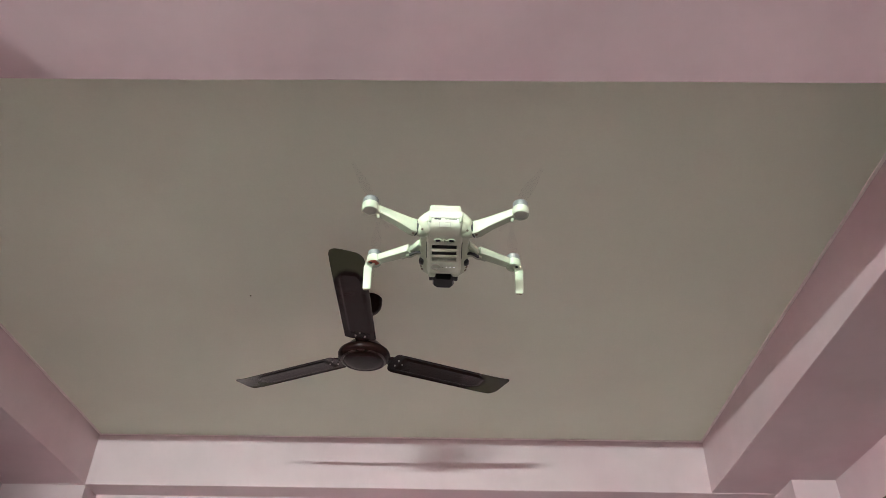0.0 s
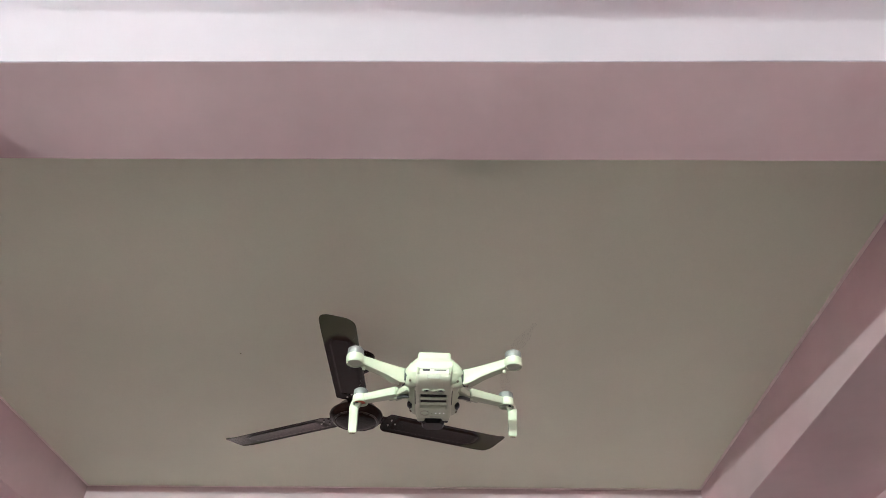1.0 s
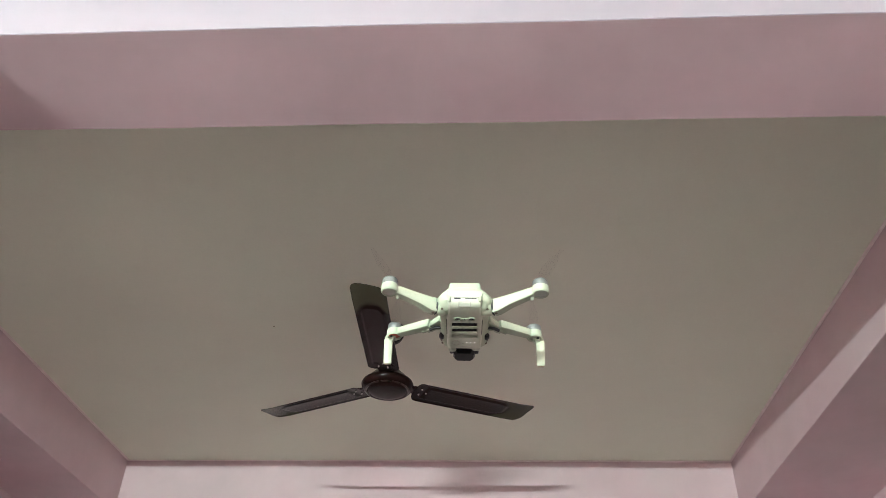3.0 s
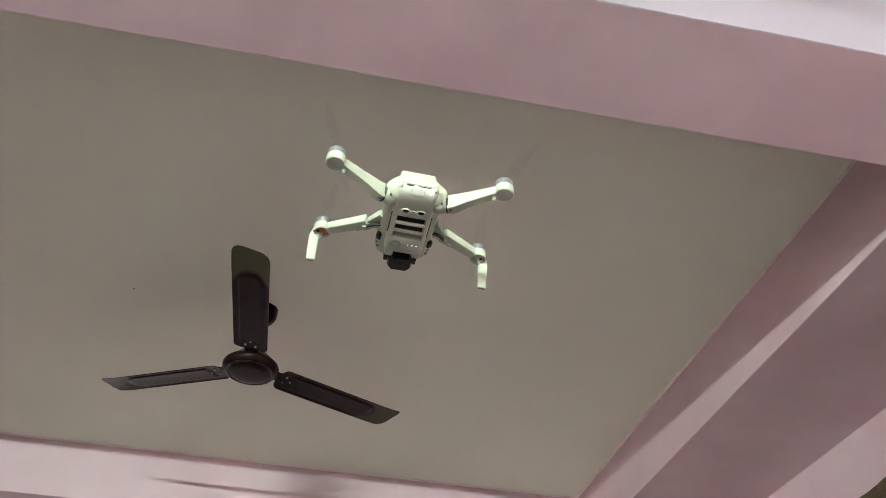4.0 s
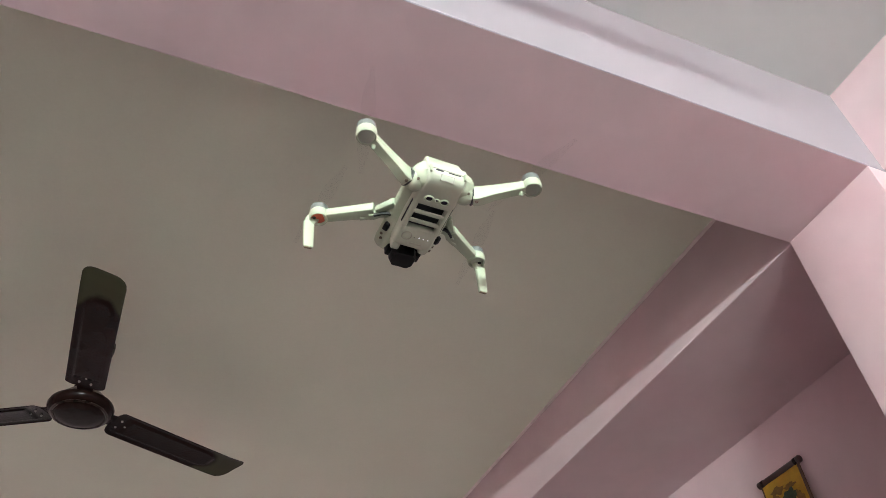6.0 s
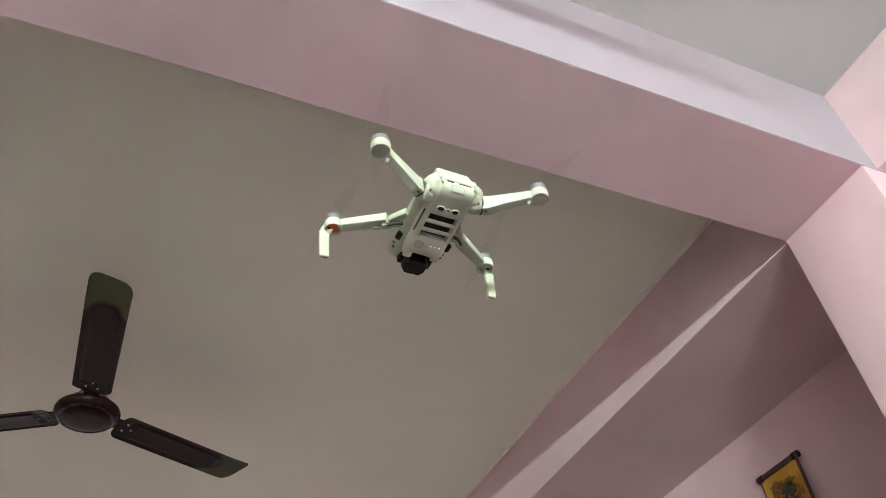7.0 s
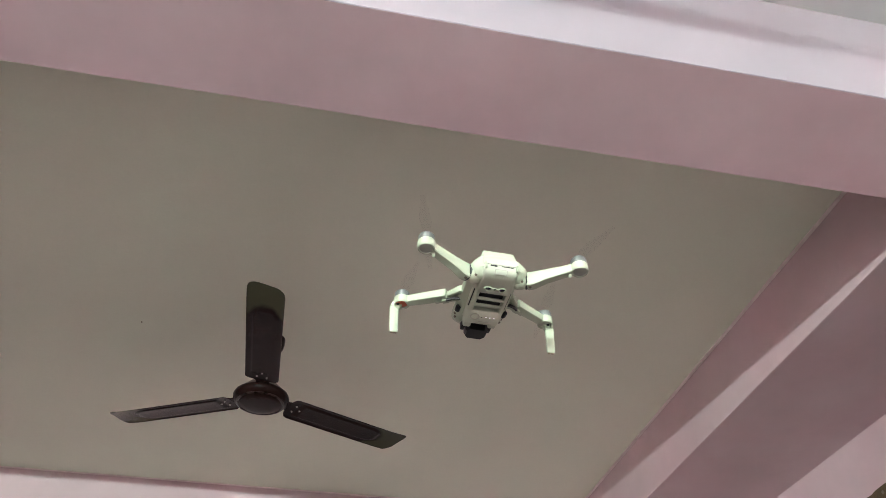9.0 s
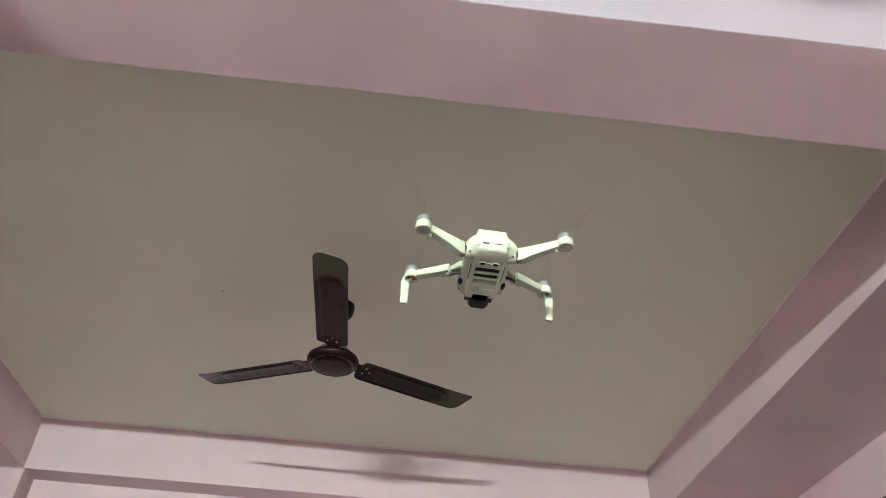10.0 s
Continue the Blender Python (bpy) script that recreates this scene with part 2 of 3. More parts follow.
cross = rough_beam("beam_cross", (WL, YB0, SOFFIT), (WR, YB1, TOP_NEAR + 0.01), "pink plaster beam crossing the ceiling, tube light toned into one face", tilt=(0.0017, 0.0046))
cross.data.materials.append(PINK_TUBE_LIT)       # face towards the other bay: pink washed out by tube light, in the colour
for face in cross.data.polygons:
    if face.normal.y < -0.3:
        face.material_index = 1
rough_beam("beam_far", (WL, YF, SOFFIT), (WR, YW + 0.02, TOP + 0.01), "pink painted plaster beam along the far wall", tilt=(0.003, 0.0))
rough_beam("beam_left", (WL - 0.02, YB1 - 0.01, SOFFIT + 0.003), (XL, YF + 0.01, TOP + 0.01), "pink painted plaster beam along the side wall")
rough_beam("beam_right", (XR, YB1 - 0.01, SOFFIT + 0.003), (WR + 0.02, YF + 0.01, TOP + 0.01), "pink painted plaster beam along the side wall")
rough_beam("beam_near_left", (WL - 0.02, YBACK, SOFFIT + 0.003), (XL, YB0 + 0.01, TOP_NEAR + 0.01), "pink painted plaster beam along the side wall")
rough_beam("beam_near_right", (XR_NEAR, YBACK, SOFFIT + 0.003), (WR + 0.02, YB0 + 0.01, TOP_NEAR + 0.01), "pink painted plaster beam along the side wall")
slab("pillar_near_right", (XR - 0.010, YB0 + 0.003, 0.0), (WR + 0.02, YB1 + 0.006, SOFFIT + 0.002), PINK, "pink plastered pillar under the cross beam", 0.005, "pillar")
slab("pillar_near_left", (WL - 0.02, YB0, 0.0), (XL, YB1, SOFFIT + 0.002), PINK, "pink plastered pillar under the cross beam", 0.005, "pillar")
slab("pillar_far_left", (WL - 0.02, YF + 0.004, 0.0), (XL, YW + 0.02, SOFFIT + 0.002), PINK, "pink plastered pillar in the far corner", 0.005, "pillar")
slab("pillar_far_right", (1.600, 4.23, 0.0), (WR + 0.02, YW + 0.02, SOFFIT + 0.004), PINK, "narrow pink plastered pillar in the far corner", 0.005, "pillar")


def paint_edge(name, a, b, width=0.020):
    bm = bmesh.new()
    bar(bm, a, b, width, 0.006, width, 0.006, 0.002)
    return tagged(new(name, finish(name, bm, EDGE, 30)), "thin pale paint line where beam meets ceiling", "trim", kind="structure")


paint_edge("trim_right", (XR - 0.001, YB1, TOP - 0.001), (XR - 0.001, YF, TOP - 0.001))
paint_edge("trim_left", (XL + 0.001, YB1, TOP - 0.001), (XL + 0.001, YF, TOP - 0.001))
paint_edge("trim_far", (XL, YF - 0.001, TOP - 0.001), (XR, YF - 0.001, TOP - 0.001))

# ---- tube light on the back wall ----
TUBE = (-1.48, YBACK, 2.485)
tube_light = thing("tube_light", pose(*TUBE, 0, 1.0, 0), "white batten with one lit fluorescent tube on the wall", "lamp")
bm = bmesh.new()
box(bm, (-0.63, 0.0, -0.028), (0.63, 0.045, 0.028), 0.006)
part("batten", bm, BATTEN, tube_light)
for sx in (-1, 1):
    bm = bmesh.new()
    box(bm, (sx * 0.605 - 0.012, 0.04, -0.02), (sx * 0.605 + 0.012, 0.105, 0.02), 0.004)
    part("tube_holder", bm, BATTEN, tube_light)
bm = bmesh.new()
lathe(bm, [(0.013, -0.592), (0.013, 0.592)], 12, (0, 0.085, 0), pose(0, 0, 0, 0, 90, 0))
part("tube", bm, GLOW, tube_light, "glowing white glass tube")

# ---- ceiling fans ----
def blade_mesh():
    """One fan blade along x: a pressed metal sheet with a raised rim and a sunk panel, rounded corners."""
    bm = bmesh.new()
    r0, r1, w0, w1, t = 0.112, 0.620, 0.057, 0.058, 0.0022
    nu, nv = 110, 40
    top, low = [], []
    for i in range(nu + 1):
        u = i / nu
        a, b = [], []
        for j in range(nv + 1):
            v = -1 + 2 * j / nv
            w = w0 + (w1 - w0) * u
            # rounded corners by pulling the ends in
            end = 0.030 if v > 0 else 0.022
            e = max(0.0, abs(v) - 0.45) / 0.55
            pull = end * (1 - math.sqrt(max(0.0, 1 - e * e)))
            lo, hi = r0 + pull * 0.8, r1 - pull - (0.016 * (v * 0.5 + 0.5))
            x = lo + (hi - lo) * u
            y = v * w
            # sunk panel
            du = min((x - r0 - 0.035) / 0.02, (r1 - 0.105 - x) / 0.02)
            if x > r1 - 0.16:
                k = (x - (r1 - 0.16)) / 0.055
                side = 0.72 * math.sqrt(max(0.0, 1 - min(k, 1) ** 2))
            else:
                side = 0.72
            dv = (side - abs(v)) / 0.14
            f = max(0.0, min(1.0, min(du, dv)))
            f = f * f * (3 - 2 * f)
            z = -0.0045 * f
            rim = max(0.0, (abs(v) - 0.86) / 0.14)
            z += -0.0025 * rim ** 2
            # gentle camber and a bent outer end
            z += 0.003 * (1 - v * v)
            z += 0.010 * max(0.0, (x - (r1 - 0.09)) / 0.09) ** 1.5 * 0.6
            a.append(bm.verts.new((x, y, z + t)))
            b.append(bm.verts.new((x, y, z)))
        top.append(a)
        low.append(b)
    for i in range(nu):
        for j in range(nv):
            bm.faces.new((top[i][j], top[i + 1][j], top[i + 1][j + 1], top[i][j + 1]))
            f = bm.faces.new((low[i][j], low[i][j + 1], low[i + 1][j + 1], low[i + 1][j]))
    for i in range(nu):
        bm.faces.new((top[i][0], low[i][0], low[i + 1][0], top[i + 1][0]))
        bm.faces.new((top[i][nv], top[i + 1][nv], low[i + 1][nv], low[i][nv]))
    for j in range(nv):
        bm.faces.new((top[0][j], top[0][j + 1], low[0][j + 1], low[0][j]))
        bm.faces.new((top[nu][j], low[nu][j], low[nu][j + 1], top[nu][j + 1]))
    return finish("blade", bm, BLADE_ENAMEL, 50)


BLADE = blade_mesh()
PITCH, RISE = 8.0, 2.5


def ceiling_fan(x, y, zb, first, label):
    """A three-blade fan whose blades start at height zb and whose rod reaches the ceiling."""
    fan = thing("ceiling_fan", pose(x, y, zb), label, "ceiling fan", "ceiling fans")
    top = (TOP if y > YB0 else TOP_NEAR) + 0.0005 - zb
    bm = bmesh.new()
    lathe(bm, [(0.0, -0.036), (0.045, -0.0355), (0.064, -0.033), (0.072, -0.029), (0.0745, -0.026), (0.079, -0.0265), (0.088, -0.022), (0.095, -0.013),
               (0.097, -0.004), (0.094, 0.004), (0.084, 0.012), (0.066, 0.030), (0.050, 0.046), (0.030, 0.052), (0.0, 0.052)], 64)
    motor_body = part("motor_housing", bm, BROWN, fan)
    bm = bmesh.new()
    lathe(bm, [(0.0745, -0.0275), (0.0770, -0.0300), (0.0835, -0.0270), (0.0800, -0.0230)], 64)
    part("trim_ring", bm, BRONZE, motor_body, "worn bronze ring")
    bm = bmesh.new()
    lathe(bm, [(0.0135, 0.05), (0.0135, top - 0.01)], 16)
    part("downrod", bm, BROWN, fan)
    bm = bmesh.new()
    lathe(bm, [(0.0155, top - 0.064), (0.026, top - 0.062), (0.040, top - 0.051), (0.049, top - 0.036), (0.052, top - 0.020), (0.052, top), (0.0, top)], 32)
    part("canopy", bm, BROWN, fan)
    bm = bmesh.new()
    lathe(bm, [(0.0155, 0.05), (0.034, 0.052), (0.038, 0.064), (0.030, 0.080), (0.0145, 0.084)], 32)
    part("lower_cup", bm, BROWN, fan)
    for turn in (first, first + 120, first + 240):
        arm = new("blade", BLADE)
        arm.parent = fan
        arm.matrix_basis = pose(0, 0, -0.007, 0, 0, turn) @ pose(0, 0, 0, 0, -RISE, 0) @ pose(0, 0, 0, -PITCH, 0, 0)
        tagged(arm, label="dark brown pressed metal blade with an olive tip")
        bm = bmesh.new()
        bar(bm, (0.075, 0, 0.006), (0.118, 0, 0.006), 0.040, 0.005, 0.050, 0.004, 0.001)
        bar(bm, (0.114, 0, 0.006), (0.175, 0, 0.006), 0.060, 0.004, 0.030, 0.004, 0.001)
        part("bracket", bm, BROWN, arm)
        for sx, sy in ((0.135, -0.018), (0.135, 0.016), (0.158, 0.0)):
            bm = bmesh.new()
            lathe(bm, [(0.0, -0.003), (0.002, -0.0026), (0.0032, -0.001), (0.0032, 0.004)], 10, (sx, sy, 0.0))
            part("screw", bm, FAN_SCREW, arm, "small bright screw head")
    return fan


ceiling_fan(-0.357, 3.078, 2.935, 29.9, "dark brown three-blade ceiling fan standing still under the ceiling")
# unseen fan added over the front bay so its shadow lies on the cross beam
ceiling_fan(-0.65, -0.90, 2.78, 33, "unseen dark brown three-blade ceiling fan added to shade the cross beam")

# ---- the drone, hovering ----
drone = thing("drone", pose(-0.0224, 1.2542, 2.1095, 0.3, 0.3, 1.8), "small white four-arm camera drone hovering in mid-air, rear lights off", "drone")


def section(y, wb, wm, zb, zm, zt, wt=None):
    """A rounded hull section across the drone."""
    wt = wm * 0.72 if wt is None else wt
    half = [(0, zb), (wb * 0.86, zb), (wb, zb + 0.0015), (wm - 0.002, zm - 0.004), (wm, zm), (wm * 0.985, zm + 0.004),
            (wt + (wm - wt) * 0.62, zm + (zt - zm) * 0.55), (wt, zt - 0.0012), (wt * 0.6, zt), (0, zt + 0.0004)]
    return [(x, y, z) for x, z in half] + [(-x, y, z) for x, z in half[-2:0:-1]]


bm = bmesh.new()
loft(bm, [section(-0.0475, 0.0155, 0.0215, -0.0280, -0.024, -0.0165, 0.014),
          section(-0.0462, 0.0185, 0.0262, -0.0298, -0.024, -0.0115, 0.015),
          section(-0.0432, 0.0235, 0.0295, -0.0330, -0.025, -0.0075, 0.016),
          section(-0.0385, 0.0262, 0.0312, -0.0350, -0.025, -0.0040, 0.017),
          section(-0.0325, 0.0268, 0.0316, -0.0354, -0.024, -0.0020, 0.017),
          section(-0.0240, 0.0250, 0.0306, -0.0330, -0.022, 0.0000, 0.017),
          section(-0.0160, 0.0220, 0.0290, -0.0265, -0.018, 0.0015, 0.018),
          section(0.0060, 0.0220, 0.0288, -0.0262, -0.018, 0.004, 0.018),
          section(0.0220, 0.0238, 0.0292, -0.0285, -0.020, 0.006, 0.018),
          section(0.0400, 0.0248, 0.0296, -0.0300, -0.021, 0.006, 0.018),
          section(0.0540, 0.0238, 0.0292, -0.0290, -0.020, 0.005, 0.017),
          section(0.0650, 0.0205, 0.0268, -0.0245, -0.016, 0.003, 0.016),
          section(0.0720, 0.0170, 0.0225, -0.0180, -0.011, 0.001, 0.013),
          section(0.0765, 0.0110, 0.0150, -0.0130, -0.008, -0.002, 0.009)])
body = part("body", bm, SHELL, drone)

# belly: a trough whose tail rises smoothly to the rear, with three open air slots over a dark tray
ZU = -0.0388


def trough(y, z, w=0.0200, top=-0.0200):
    """A U-shaped section of the belly with rounded lower edges."""
    half = [(0, z), (w - 0.0044, z), (w - 0.0022, z + 0.0005), (w - 0.0008, z + 0.0018), (w - 0.0001, z + 0.0042), (w + 0.0004, (z + top) / 2), (w + 0.0006, top)]
    return [(x, y, h) for x, h in half] + [(-x, y, h) for x, h in half[::-1][:-1]]


bm = bmesh.new()
loft(bm, [trough(0.0154, ZU + 0.0006), trough(0.0160, ZU), trough(0.0330, ZU), trough(0.0372, ZU + 0.0003), trough(0.0392, ZU + 0.0014, 0.0192), trough(0.0400, ZU + 0.0034, 0.0186)])
belly = part("belly", bm, BELLY, drone, "light grey underside panel with button and lights", 55)
# the belly hangs nose-down by a few degrees
belly.matrix_basis = pose(0, 0.005, -0.0385, -4.0, 0, 0) @ Matrix.Translation((0, -0.005, 0.0385))
bm = bmesh.new()
loft(bm, [trough(-0.0500, -0.0275, 0.0186), trough(-0.0499, -0.0300, 0.0188), trough(-0.0491, -0.0332, 0.0190), trough(-0.0477, -0.0357, 0.0192), trough(-0.0456, -0.0374, 0.0194),
          trough(-0.0426, -0.0384, 0.0196), trough(-0.0380, ZU), trough(-0.0147, ZU), trough(-0.0141, ZU + 0.0006)])
tail = part("belly_rear", bm, BELLY, belly, "light grey underside panel rising to the rear", 55)
for lo, hi in ((-0.0073, -0.0031), (0.0037, 0.0079)):
    bm = bmesh.new()
    box(bm, (-0.0150, lo, ZU - 0.0005), (0.0150, hi, ZU + 0.0018), 0.0008)
    part("slot_bar", bm, BELLY, belly)
for sx in (-1, 1):
    bm = bmesh.new()
    loft(bm, [[(sx * x, y, z) for x, z in ((0.0143, ZU + 0.006), (0.0143, ZU + 0.0008), (0.0150, ZU), (0.0156, ZU), (0.0178, ZU + 0.0005), (0.0192, ZU + 0.0018), (0.0199, ZU + 0.0042), (0.0204, -0.0294), (0.0206, -0.0200))]
              for y in (-0.0148, 0.0161)])
    part("side_rail", bm, BELLY, belly, smooth=55)
    a, b = sorted((sx * 0.0095, sx * 0.0186))
    bm = bmesh.new()
    box(bm, (a, 0.0370, ZU + 0.0008), (b, 0.0470 if sx < 0 else 0.0450, -0.024), 0.0022)
    part("gimbal_cheek", bm, BELLY, belly)
bm = bmesh.new()
box(bm, (-0.0148, -0.0160, -0.0310), (0.0148, 0.0175, -0.0270))
part("slot_tray", bm, DARK, belly, "dark inside of the air slots")

# rear cover, ports and the status light
bm = bmesh.new()
outer = [(-0.0178, -0.0230, 0.0012), (0.0178, -0.0230, 0.0012), (0.0200, -0.0360, -0.0225), (-0.0200, -0.0360, -0.0225)]
rear = [(-0.0172, -0.0416, -0.0002), (0.0172, -0.0416, -0.0002), (0.0200, -0.0490, -0.0236), (-0.0200, -0.0490, -0.0236)]
loft(bm, [outer, rear])
bmesh.ops.bevel(bm, geom=list(bm.edges), offset=0.0022, segments=3, affect="EDGES", profile=0.5)
cover = part("battery_cover", bm, COVER, drone, "smooth white rear battery cover")
bm = bmesh.new()
box(bm, (-0.0188, -0.0497, -0.0254), (0.0188, -0.0420, -0.0245), 0.0002)
part("cover_seam", bm, GROOVE, cover, "fine grey seam under the cover")
for lo, hi in (((-0.0120, -0.0503, -0.0312), (-0.0045, -0.0485, -0.0294)), ((0.0000, -0.0503, -0.0307), (0.0130, -0.0485, -0.0297))):
    bm = bmesh.new()
    box(bm, lo, hi, 0.0005)
    part("port", bm, DARK, tail, "dark narrow port")
SLOPE = pose(0, -0.0471, -0.0362, -43, 0, 0)
bm = bmesh.new()
box(bm, (-0.0068, -0.0030, -0.0003), (0.0068, 0.0030, 0.0010), 0.0002, 1, SLOPE)
part("window_groove", bm, GROOVE, tail, "fine grey groove round the status light")
bm = bmesh.new()
box(bm, (-0.0060, -0.0024, -0.0005), (0.0060, 0.0024, 0.0010), 0.0004, 2, SLOPE)
part("status_light", bm, DIFFUSER, tail, "unlit milky status light")
for sx in (-1, 1):
    bm = bmesh.new()
    bar(bm, (sx * 0.0172, -0.0510, -0.0275), (sx * 0.0168, -0.0494, -0.0348), 0.0030, 0.0046, 0.0026, 0.0030, 0.0011)
    part("ridge", bm, SHELL, tail)

# downward sensors, each in a pale oval rim
for x, r in ((-0.0076, 0.0027), (0.0076, 0.0027), (0.0, 0.0012)):
    bm = bmesh.new()
    lathe(bm, [(r, 0.002), (r, -0.0008), (r + 0.0005, -0.0013), (r + 0.0011, -0.0010), (r + 0.0014, 0.001)], 24, (0, 0, 0), pose(x, -0.0228, ZU) @ Matrix.Diagonal((1.22, 0.92, 1, 1)))
    part("sensor_rim", bm, COVER, belly, "pale oval rim round a sensor")
    bm = bmesh.new()
    lathe(bm, [(0.0, -0.0006), (r * 0.6, -0.0005), (r, 0.0), (r, 0.002)], 18, (0, 0, 0), pose(x, -0.0228, ZU) @ Matrix.Diagonal((1.22, 0.92, 1, 1)))
    part("sensor_eye", bm, LENS, belly, "dark violet glass sensor")

# power button and charge lights
bm = bmesh.new()
lathe(bm, [(0.0042, 0.001), (0.0042, -0.0006), (0.0048, -0.0008), (0.0053, -0.0005), (0.0053, 0.001)], 28, (-0.0095, 0.0252, ZU))
part("power_button", bm, CAP, belly, "round grey button with a raised ring")
bm = bmesh.new()
lathe(bm, [(0.0, -0.0004), (0.0038, -0.0003), (0.0041, 0.001)], 28, (-0.0095, 0.0252, ZU))
part("button_face", bm, BELLY, belly)
for i, x in enumerate((0.0030, 0.0075, 0.0120)):
    bm = bmesh.new()
    lathe(bm, [(0.0, -0.0005), (0.0006, -0.0004), (0.0008, 0.001)], 12, (x, 0.0248, ZU))
    part("charge_light", bm, LED, belly, "tiny lit white light")
bm = bmesh.new()
lathe(bm, [(0.0, -0.0003), (0.0006, 0.0), (0.0006, 0.001)], 10, (-0.0015, 0.0258, ZU))
part("charge_light", bm, DARK, belly, "tiny unlit light")
bm = bmesh.new()
box(bm, (-0.0040, 0.0325, ZU - 0.0003), (0.0080, 0.0336, ZU + 0.001))
part("printed_bar", bm, CAP, belly, "faint grey printed bar")

# side details
for sx in (-1, 1):
    bm = bmesh.new()
    box(bm, (-0.0006, -0.0150, -0.0009), (0.0006, 0.0130, 0.0009), 0.0003, 1, pose(sx * 0.0200, 0.0000, -0.0345))
    part("side_slot", bm, DARK, belly, "dark narrow air slot")
    bm = bmesh.new()
    box(bm, (-0.0030, -0.0048, -0.0055), (0.0030, 0.0048, 0.0055), 0.0020, 3, pose(sx * 0.0252, 0.0335, -0.0240, 0, sx * -32, 0))
    well = part("side_sensor", bm, BLACK, body, "black recessed side window")
    bm = bmesh.new()
    lathe(bm, [(0.0, -0.0012), (0.0014, -0.001), (0.0018, 0.001)], 12, (sx * 0.0272, 0.0450, -0.0248), pose(0, 0, 0, 0, sx * -60, 0))
    part("screw", bm, SCREW, body)
    for y, z, x, turn in ((-0.0386, -0.0336, 0.0252, pose(0, 0, 0, -44, 0, 0)), (0.0500, -0.0262, 0.0262, pose(0, 0, 0, 0, sx * -52, 0))):
        bm = bmesh.new()
        lathe(bm, [(0.0, -0.0008), (0.0013, -0.0008), (0.0017, 0.0016)], 12, (sx * x, y, z), turn)
        part("screw", bm, SCREW, body, "dark recessed screw")

# black camera on its gimbal
bm = bmesh.new()
box(bm, (-0.0125, 0.0440, -0.0300), (0.0125, 0.0600, -0.0120), 0.003)
gimbal = part("gimbal", bm, BLACK, drone, "black camera gimbal under the nose")
gimbal.matrix_basis = pose(0, 0.0045, -0.0015) @ Matrix.Diagonal((0.94, 0.94, 0.94, 1))
bm = bmesh.new()
oct_low = [(-0.0095, 0.0), (0.0095, 0.0), (0.0138, 0.004), (0.0138, 0.014), (0.0095, 0.019), (-0.0095, 0.019), (-0.0138, 0.014), (-0.0138, 0.004)]
loft(bm, [[(x * k, 0.0480 + y, z) for x, y in oct_low] for k, z in ((0.86, -0.0420), (1.0, -0.0390), (1.0, -0.0270), (0.9, -0.0240))])
part("camera_block", bm, BLACK, gimbal)
bm = bmesh.new()
for sx in (-1, 1):
    box(bm, (sx * 0.0160 - 0.0026, 0.0500, -0.0350), (sx * 0.0160 + 0.0026, 0.0625, -0.0200), 0.0015)
bar(bm, (-0.0150, 0.0500, -0.0270), (0.0150, 0.0500, -0.0270), 0.004, 0.006, 0.004, 0.006, 0.001)
part("gimbal_arm", bm, BLACK, gimbal)
bm = bmesh.new()
lathe(bm, [(0.0, 0.001), (0.005, 0.0008), (0.0065, 0.0), (0.007, -0.003)], 20, (0, 0.0665, -0.0330), pose(0, 0, 0, -90, 0, 0))
part("camera_lens", bm, LENS, gimbal, "dark glass lens")


def motor(x, y, z, cap, label, sunk):
    """A motor pod whose metal bell tops out at z; its lower cap lies sunk inside a rim."""
    bm = bmesh.new()
    lathe(bm, [(0.0, -0.0140), (0.0074, -0.0140), (0.0076, -0.0168), (0.0080, -0.0174), (0.0086, -0.0173), (0.0091, -0.0165), (0.0094, -0.0145), (0.0094, -0.0092), (0.0088, -0.0078),
               (0.0, -0.0078)], 32, (x, y, z))
    pod = part("motor_pod", bm, SHELL, drone)
    bm = bmesh.new()
    lathe(bm, [(0.0078, -0.0080), (0.0085, -0.0077), (0.0087, -0.0070), (0.0085, -0.0010), (0.0077, 0.0), (0.0030, 0.0004), (0.0, 0.0004)], 28, (x, y, z))
    part("motor_bell", bm, METAL, pod, "silver metal motor bell")
    bm = bmesh.new()
    lathe(bm, [(0.0, -0.0172 + sunk), (0.0066, -0.0172 + sunk), (0.0072, -0.0167 + sunk), (0.0073, -0.0135)], 28, (x, y, z))
    part("motor_cap", bm, cap, pod, label)
    return pod


def sweep(bm, points, w, h):
    """A slim strip with a square section along a line of points, flat to the ground."""
    rings = []
    for i, p in enumerate(points):
        a, b = Vector(points[max(i - 1, 0)]), Vector(points[min(i + 1, len(points) - 1)])
        side = (b - a).cross(Vector((0, 0, 1))).normalized() * w / 2
        p, up = Vector(p), Vector((0, 0, h / 2))
        rings.append([p - side - up, p + side - up, p + side + up, p - side + up])
    loft(bm, rings)


def propeller(x, y, z, turn):
    bm = bmesh.new()
    lathe(bm, [(0.0, 0.0), (0.0042, 0.0), (0.0042, 0.0022), (0.0, 0.0026)], 14)
    for sx in (-1, 1):
        rows = []
        for i in range(13):
            u = i / 12
            r = 0.004 + 0.054 * u
            c = 0.0045 * (0.55 + 1.1 * math.sin(math.pi * min(1, u * 1.05 + 0.12)) * (1 - 0.55 * u))
            tip = radians(16 - 11 * u)
            rows.append([(sx * r, sx * s * c * math.cos(tip), 0.0016 - s * c * math.sin(tip) + h) for s, h in ((-1, 0), (-0.3, 0.0006), (1, 0), (-0.3, -0.0003))])
        loft(bm, rows)
    ob = part("propeller", bm, BLADE_PLASTIC, drone, "thin smoky two-blade propeller")
    ob.matrix_basis = pose(x, y, z, 0, 0, turn)
    return ob


